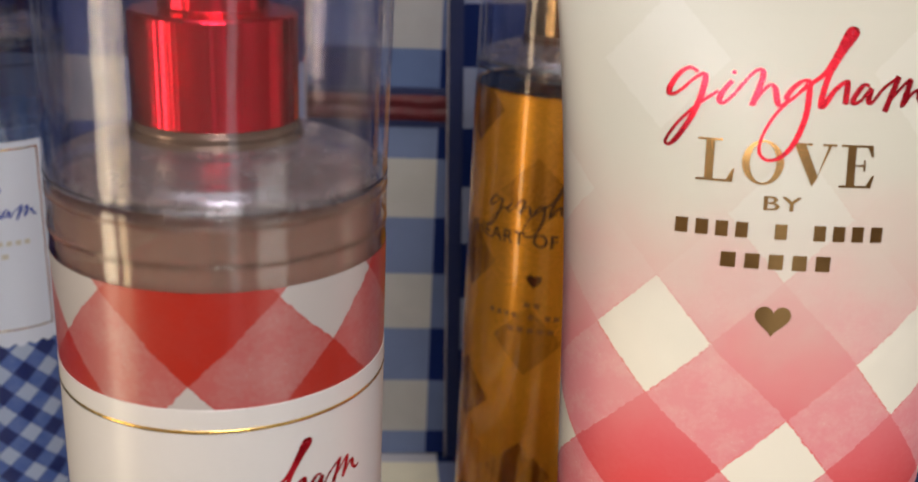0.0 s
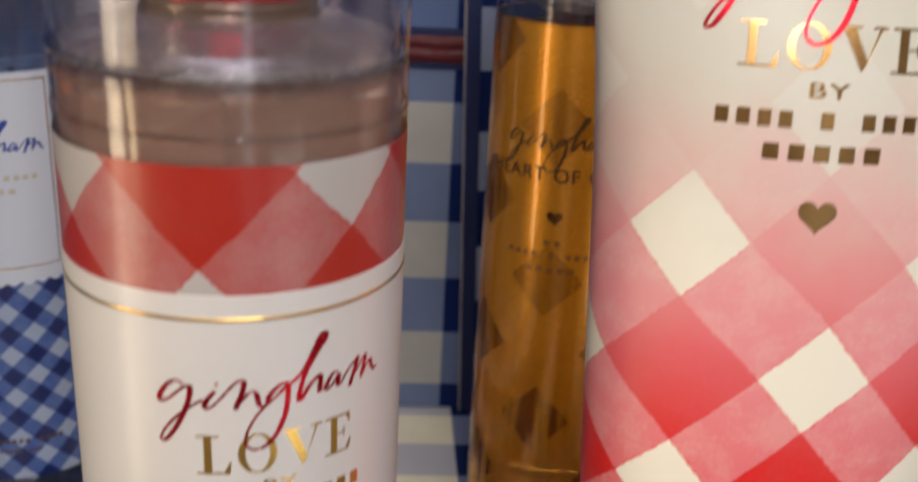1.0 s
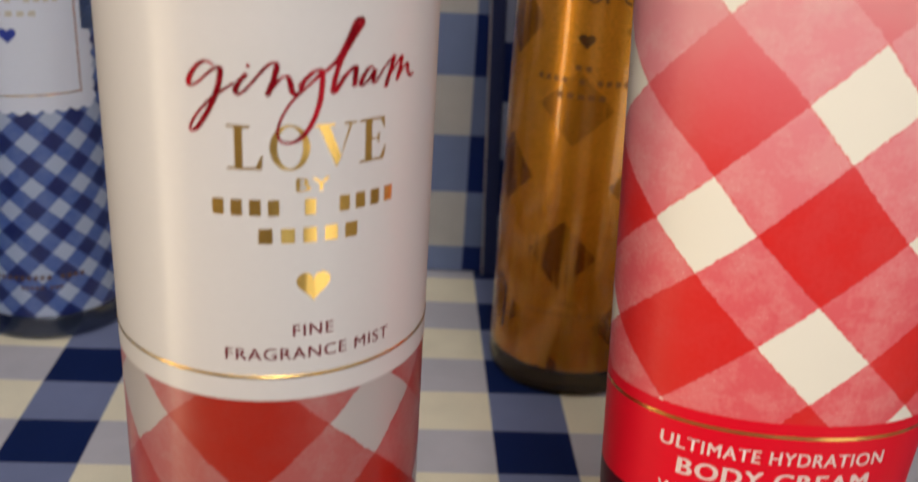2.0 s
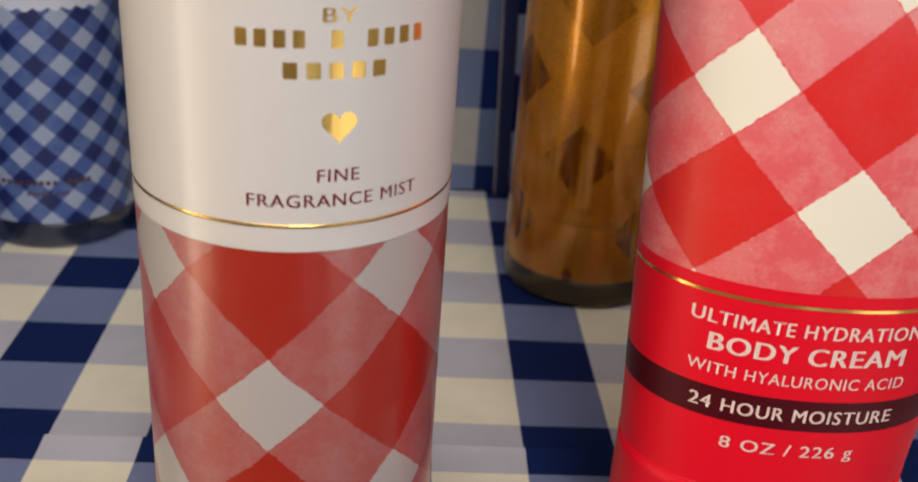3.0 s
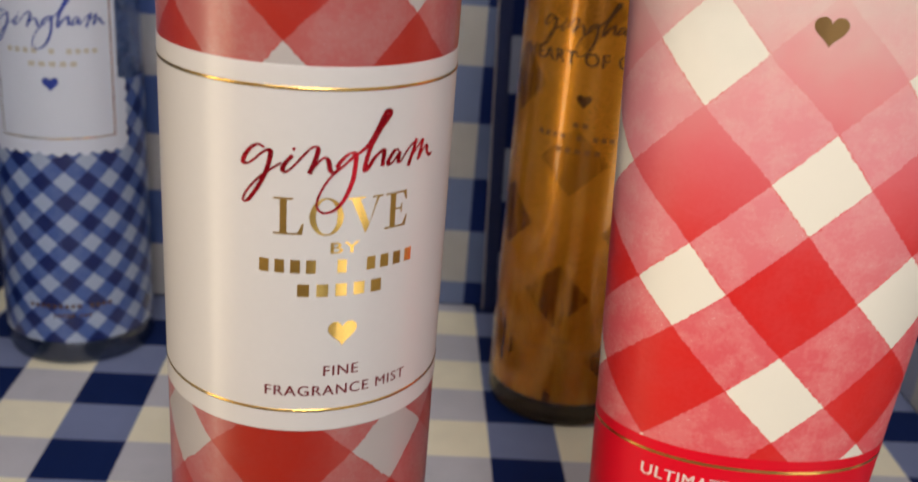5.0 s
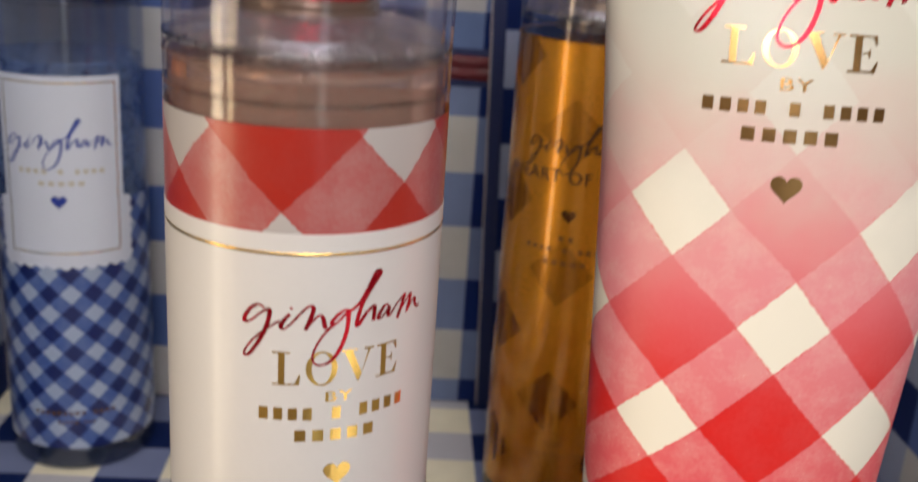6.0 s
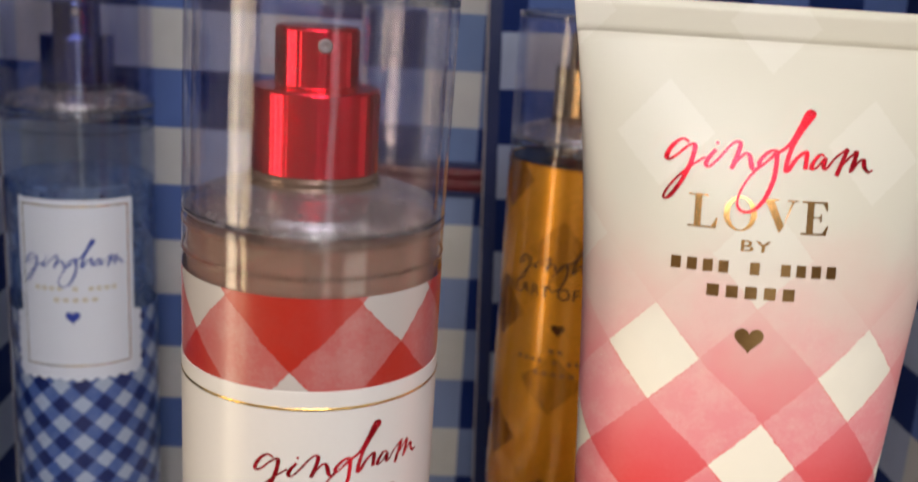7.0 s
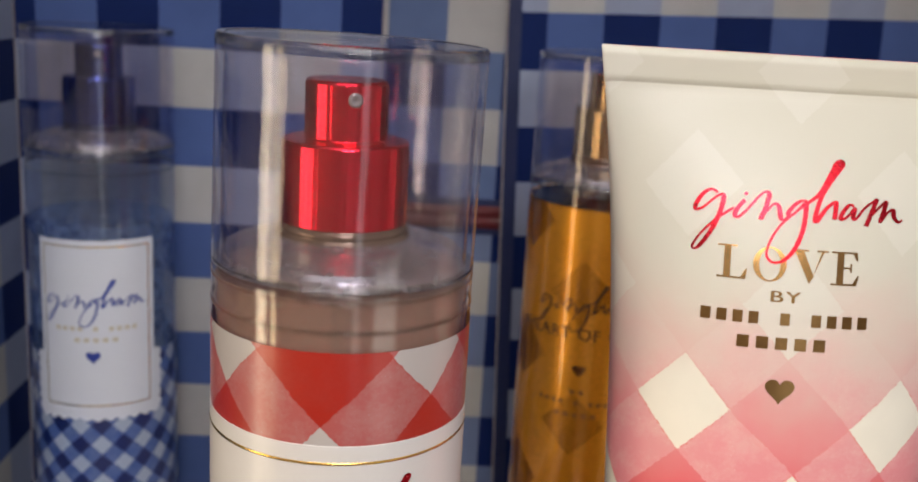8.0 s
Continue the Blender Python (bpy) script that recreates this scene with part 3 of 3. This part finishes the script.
part("scalloped_edge", flat_to(scallops(-16.2, 28.6, 77.4, 100.0), face, 0.1), m_label_blue, blue, "white brushed edge round the label")
part("script", flat_to(script_word(-11.0, 117.0, 0.0944), face, 0.22), m_bluefoil, lab, "blue foil script word gingham")
part("lettering", flat_to(bars("XXXX X XXXX", -7.5, 20.0, 109.0, 1.5), face, 0.2), m_palegold, lab, "pale gold bars")
part("lettering", flat_to(bars("XXXXX", -1.0, 13.6, 105.0, 1.5), face, 0.2), m_palegold, lab, "pale gold bars")
part("heart", flat_to(heart(5.1, 99.3, 4.9, 4.5), face, 0.22), m_bluefoil, lab, "blue foil heart")

gold = mist_bottle("mist_bottle", (0.0666, 0.1462, 0.0), "fragrance mist bottle with amber liquid, gold print and gold pump", 170.5, 211.0, 164.0, m_amber_liquid, m_pump_gold, m_base_amber)
part("print_sleeve", lathe([(R + 0.04, 9.0), (R + 0.04, 164.0)], 96), m_gold_print, gold, "pearly gold print with brown diamonds and painted glints")
part("script", flat_to(script_word(-22.0, 130.4, 0.0924), face, 0.12), m_darkink, gold, "brown script word gingham")
part("lettering", flat_to(words("HEART OF G", -28.0, 5.8, 121.4, 4.2, 0.002), face, 0.12), m_darkink, gold, "brown lettering")
part("heart", flat_to(heart(-6.1, 110.8, 4.6, 4.2), face, 0.12), m_bronze, gold, "copper heart")
part("lettering", flat_to(bars("XX", -8.6, -3.6, 102.8, 1.6), face, 0.12), m_goldink, gold, "brown bars")
part("lettering", flat_to(bars("XXXX X XXXX", -19.5, 7.2, 99.0, 1.6), face, 0.12), m_goldink, gold, "brown bars")
part("lettering", flat_to(words("FINE", -6.9, -1.0, 31.2, 1.9, 0.0015), face, 0.12), m_goldink, gold, "brown word FINE")
part("lettering", flat_to(words("FRAGRANCE MIST", -16.5, 8.8, 27.3, 1.9, 0.0015), face, 0.12), m_goldink, gold, "brown words FRAGRANCE MIST")
part("lettering", flat_to(bars("XXXXX", -13.2, 1.0, 94.8, 1.6), face, 0.12), m_goldink, gold, "brown bars")

# ---------------------------------------------------------------- cream tube
TX, TY = 88.3, 12.0


def tube_half(z):
    """Half width and half depth of the tube at a height, in mm."""
    w = 27.2 + max(0.0, z - 36) * 0.0545 + 3.1 * max(0.0, (z - 150) / 62.0) ** 2
    s = min(1.0, max(0.0, (212.0 - z) / 75.0))
    d = 0.7 + 17.2 * (1 - (1 - s) ** 2.1)
    if z > 212:
        d = 0.7
    return w, d


def tube_face(x, z, lift=0.06):
    w, d = tube_half(z)
    k = min(0.999, abs(x - TX) / w)
    return Vector((x - TX, -d * (1 - k ** 2.2) ** (1 / 2.0) - lift, z)) * MM


def tube_shell(z0, z1, rows, grow=0.0, seg=96, close=False):
    bm = bmesh.new()
    layer = bm.loops.layers.uv.new("UVMap")
    rings = []
    for i in range(rows + 1):
        z = z0 + (z1 - z0) * i / rows
        w, d = tube_half(z)
        ring_ = []
        arc, before = 0.0, None
        lengths = []
        for j in range(seg + 1):
            a = -math.pi + 2 * math.pi * j / seg
            sx = math.sin(a)
            here = Vector(((w + grow) * sx, -math.copysign((d + grow) * (max(0.0, 1 - abs(sx) ** 2.2)) ** 0.5, math.cos(a))))
            arc += (here - before).length if before else 0.0
            before = here
            lengths.append(arc)
        for j in range(seg):
            a = -math.pi + 2 * math.pi * j / seg
            s, c = math.sin(a), math.cos(a)
            x = (w + grow) * s
            y = -math.copysign((d + grow) * (max(0.0, 1 - abs(s) ** 2.2)) ** 0.5, c)
            ring_.append((bm.verts.new((x * MM, y * MM, z * MM)), lengths[j] - lengths[seg // 2], z))
        rings.append(ring_)
    for a, b in zip(rings, rings[1:]):
        for j in range(seg):
            k = (j + 1) % seg
            q = (a[j], a[k], b[k], b[j])
            f = bm.faces.new([v for v, _, _ in q])
            for loop, (_, x, z) in zip(f.loops, q):
                loop[layer].uv = (x if k or x > -1 or loop.vert is q[0][0] or loop.vert is q[3][0] else -x, z)
    if close:
        bm.faces.new([v for v, _, _ in rings[0]][::-1])
        bm.faces.new([v for v, _, _ in rings[-1]])
    return bm


tube = thing("cream_tube", (TX * MM, TY * MM, 0.0), "cream tube with red gingham print standing on its red cap", "tube")
part("tube_body", tube_shell(35.4, 219.0, 90), m_tube_print, tube, "cream plastic with red watercolour gingham")
crimp = part("crimp", tube_shell(212.0, 219.3, 4, 0.1, 96, True), m_tube_print, tube, "flat crimped top seam")
part("red_foot", tube_shell(35.0, 75.9, 24, 0.05), m_redplastic, tube, "solid red lower panel")
part("dark_band", tube_shell(49.3, 55.5, 4, 0.10), m_darkband, tube, "dark red band")
part("gold_line", tube_shell(73.0, 73.6, 1, 0.12), m_gold, tube, "gold foil line")
part("cap", tube_shell(0.3, 35.0, 12, 0.15, 96, True), m_redplastic, tube, "red screw cap")
part("script", flat_to(script_word(66.8, 188.6, 0.1105), tube_face, 0.15), m_redfoil, tube, "red foil script word gingham")
part("serif_word", flat_to(serif_love(71.6, 177.5, 26.7, 6.2), tube_face, 0.13), m_bronze, tube, "bronze foil word LOVE")
part("lettering", flat_to(words("BY", 81.9, 87.5, 173.7, 2.2, 0.002), tube_face, 0.13), m_bronze, tube, "bronze word BY")
part("lettering", flat_to(bars("XXXX X XXXX", 69.2, 100.9, 169.4, 2.3), tube_face, 0.13), m_bronze, tube, "bronze bars")
part("lettering", flat_to(bars("XXXXX", 76.2, 93.3, 164.8, 2.3), tube_face, 0.13), m_bronze, tube, "bronze bars")
part("heart", flat_to(heart(85.0, 156.6, 5.6, 4.9), tube_face, 0.13), m_bronze, tube, "bronze foil heart")
for text, x0, x1, base, h, bold in (("ULTIMATE HYDRATION", 67.3, 105.3, 67.7, 2.7, 0.0020), ("BODY CREAM", 70.5, 103.2, 62.6, 3.5, 0.0032), ("WITH HYALURONIC ACID", 68.0, 104.6, 58.1, 2.3, 0.0010),
                                    ("24 HOUR MOISTURE", 69.3, 104.0, 51.1, 2.7, 0.0018), ("8 OZ / 226 g", 75.4, 98.6, 43.9, 2.5, 0.0015)):
    part("lettering", flat_to(words(text, x0, x1, base, h, bold), tube_face, 0.15), m_whiteink, tube, "white words " + text)

# ---------------------------------------------------------------- gingham boxes and paper
def panel(w, h, d, cu, cv):
    """A box in mm, front face at y = 0, from x = 0, z = 0; front UV in mm from cu, cv."""
    bm = bmesh.new()
    bmesh.ops.create_cube(bm, size=1.0)
    for v in bm.verts:
        v.co = ((v.co.x + 0.5) * w * MM, (v.co.y + 0.5) * d * MM, (v.co.z + 0.5) * h * MM)
    bmesh.ops.bevel(bm, geom=bm.edges[:], offset=0.6 * MM, segments=2, affect="EDGES")
    layer = bm.loops.layers.uv.new("UVMap")
    for f in bm.faces:
        for loop in f.loops:
            c = loop.vert.co / MM
            n = f.normal
            if abs(n.z) > 0.8:
                loop[layer].uv = (c.x + cu, c.y)
            elif abs(n.x) > 0.8:
                loop[layer].uv = (c.y + cu, c.z + cv)
            else:
                loop[layer].uv = (c.x + cu, c.z + cv)
    return bm


def gift_box(x, y, w, h, d, su, sv, ou, ov, label, turn=4.0, lean=0.0, name="shaded_gingham_print", tones=(SHADED_CREAM, SHADED_MID, SHADED_PALE, BOX_NAVY)):
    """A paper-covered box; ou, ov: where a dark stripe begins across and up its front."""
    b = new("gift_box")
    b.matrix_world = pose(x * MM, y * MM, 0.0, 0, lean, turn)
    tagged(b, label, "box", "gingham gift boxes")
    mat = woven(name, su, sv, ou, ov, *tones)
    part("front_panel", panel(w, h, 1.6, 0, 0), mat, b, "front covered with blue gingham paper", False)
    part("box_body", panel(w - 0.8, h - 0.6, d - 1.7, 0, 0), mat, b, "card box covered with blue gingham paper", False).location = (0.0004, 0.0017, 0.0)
    for x in (-0.25, w - 0.35):
        part("card_edge", panel(0.6, h - 0.4, 1.0, 0, 0), m_card, b, "pale worn card edge", False).location = (x * MM, -0.00022, 0.0)
    return b


# ribboned box: cream dimmed likewise, blues left lighter than its neighbours'
SOFT = ((0.44, 0.43, 0.40), (0.155, 0.20, 0.33), (0.12, 0.16, 0.28), BOX_NAVY)
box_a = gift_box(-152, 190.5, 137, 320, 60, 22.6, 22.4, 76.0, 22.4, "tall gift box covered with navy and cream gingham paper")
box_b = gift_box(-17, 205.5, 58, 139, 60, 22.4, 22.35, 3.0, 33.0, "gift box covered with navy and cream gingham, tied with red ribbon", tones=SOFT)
# lid tones darker than the body's: dimness near the top put into the colour
part("lid", panel(58, 180, 60, 0, 0), woven("dimmed_lid_print", 22.4, 22.0, 3.0, -3.0, (0.36, 0.355, 0.36), (0.10, 0.145, 0.28), (0.09, 0.13, 0.26), BOX_NAVY), box_b, "gingham lid", False).location = (0, 0, 0.143)
for z in (134.0, 145.4):
    part("trim", panel(58.6, 3.0, 2, 0, 0), m_navy, box_b, "navy paper edge", False).location = (-0.0003, -0.0008, z * MM)


def ribbon(w):
    bm = bmesh.new()
    n = 24
    rows = 12
    grid = [[bm.verts.new((w * i / n * MM, (-0.9 - 0.9 * abs(math.sin(j / rows * math.pi * 2 + 0.25 * math.sin(i * 0.8)))) * MM, (136.6 + 9.2 * j / rows + 0.2 * math.sin(i * 0.5 + j)) * MM)) for j in range(rows + 1)] for i in range(n + 1)]
    for i in range(n):
        for j in range(rows):
            bm.faces.new((grid[i][j], grid[i + 1][j], grid[i + 1][j + 1], grid[i][j + 1]))
    return bm


part("ribbon", ribbon(58.2), m_ribbon, box_b, "folded red satin ribbon")
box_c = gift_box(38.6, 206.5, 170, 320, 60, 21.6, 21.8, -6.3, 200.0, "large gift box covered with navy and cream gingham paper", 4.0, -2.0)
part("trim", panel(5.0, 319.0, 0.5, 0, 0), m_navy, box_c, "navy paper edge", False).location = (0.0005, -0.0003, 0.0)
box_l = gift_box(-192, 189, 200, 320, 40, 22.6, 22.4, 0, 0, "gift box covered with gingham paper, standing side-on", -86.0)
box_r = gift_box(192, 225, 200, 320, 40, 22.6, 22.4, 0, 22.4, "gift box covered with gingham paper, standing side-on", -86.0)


def sheet(x0, x1, y0, y1, z, crumple, seed, curl=0.0):
    """A sheet of paper with faint waves, in its own turned frame; UV in mm."""
    bm = bmesh.new()
    layer = bm.loops.layers.uv.new("UVMap")
    nx, ny = 70, 110
    vs = []
    for i in range(nx + 1):
        for j in range(ny + 1):
            x, y = x0 + (x1 - x0) * i / nx, y0 + (y1 - y0) * j / ny
            w = noise.noise(Vector((x * 0.03 + seed, y * 0.02, 0))) * crumple + curl * math.exp((y - y1) / 5.0) * (0.8 + 0.4 * math.sin(x * 0.021 + 1.0))
            vs.append(bm.verts.new((x * MM, y * MM, (z + w) * MM)))
    for i in range(nx):
        for j in range(ny):
            q = [vs[a * (ny + 1) + b] for a, b in ((i, j), (i + 1, j), (i + 1, j + 1), (i, j + 1))]
            f = bm.faces.new(q)
            for loop in f.loops:
                loop[layer].uv = (loop.vert.co.x / MM, loop.vert.co.y / MM)
    return bm


m_paper = woven("paper_gingham", 22.6, 20.65, 49.8, 76.7, CREAM, PALE, MID, NAVY, 0.7)
floor = part("wrapping_paper", sheet(-300, 300, 38.0, 300, -0.35, 0.25, 0.0), m_paper)
floor.matrix_world = pose(0, 0, 0, 0, 0, 4)
tagged(floor, "flat sheet of navy and cream gingham wrapping paper on the table", "paper")
near = part("wrapping_paper", sheet(-300, 300, -38, 44.0, 0.45, 0.2, 3.0, 1.2), m_paper)
near.matrix_world = pose(0, 0, 0, 0, 0, 4)
tagged(near, "overlapping front sheet of gingham wrapping paper with a folded edge", "paper")


def slab(x0, x1, y0, y1, z0, z1):
    bm = bmesh.new()
    bmesh.ops.create_cube(bm, size=1.0)
    for v in bm.verts:
        v.co = (x0 + (x1 - x0) * (v.co.x + 0.5), y0 + (y1 - y0) * (v.co.y + 0.5), z0 + (z1 - z0) * (v.co.z + 0.5))
    return bm


dresser = thing("table", (0, 0, -0.95), "plain brown wooden table under the gingham paper", "table")
part("tabletop", slab(-0.34, 0.34, -0.040, 0.40, 0.915, 0.9485), m_table, dresser, "", False)
for x in (-0.31, 0.31):
    for y in (-0.01, 0.37):
        part("leg", slab(x - 0.025, x + 0.025, y - 0.025, y + 0.025, 0, 0.915), m_table, dresser, "", False)
for name, dims, mat in (("floor", (-1.4, 1.4, -1.3, 1.2, -1.0, -0.95), m_floor_room), ("ceiling", (-1.4, 1.4, -1.3, 1.2, 1.45, 1.5), m_room),
                        ("wall_north", (-1.4, 1.4, 1.2, 1.25, -1.0, 1.5), m_room), ("wall_south", (-1.4, 1.4, -1.35, -1.3, -1.0, 1.5), m_room),
                        ("wall_east", (1.4, 1.45, -1.3, 1.2, -1.0, 1.5), m_room), ("wall_west", (-1.45, -1.4, -1.3, 1.2, -1.0, 1.5), m_room)):
    tagged(part(name, slab(*dims), mat, None, "", False), "plain plastered room surface" if mat is m_room else "brown wooden floorboards of the room", "floor" if name == "floor" else "wall", "", "structure")
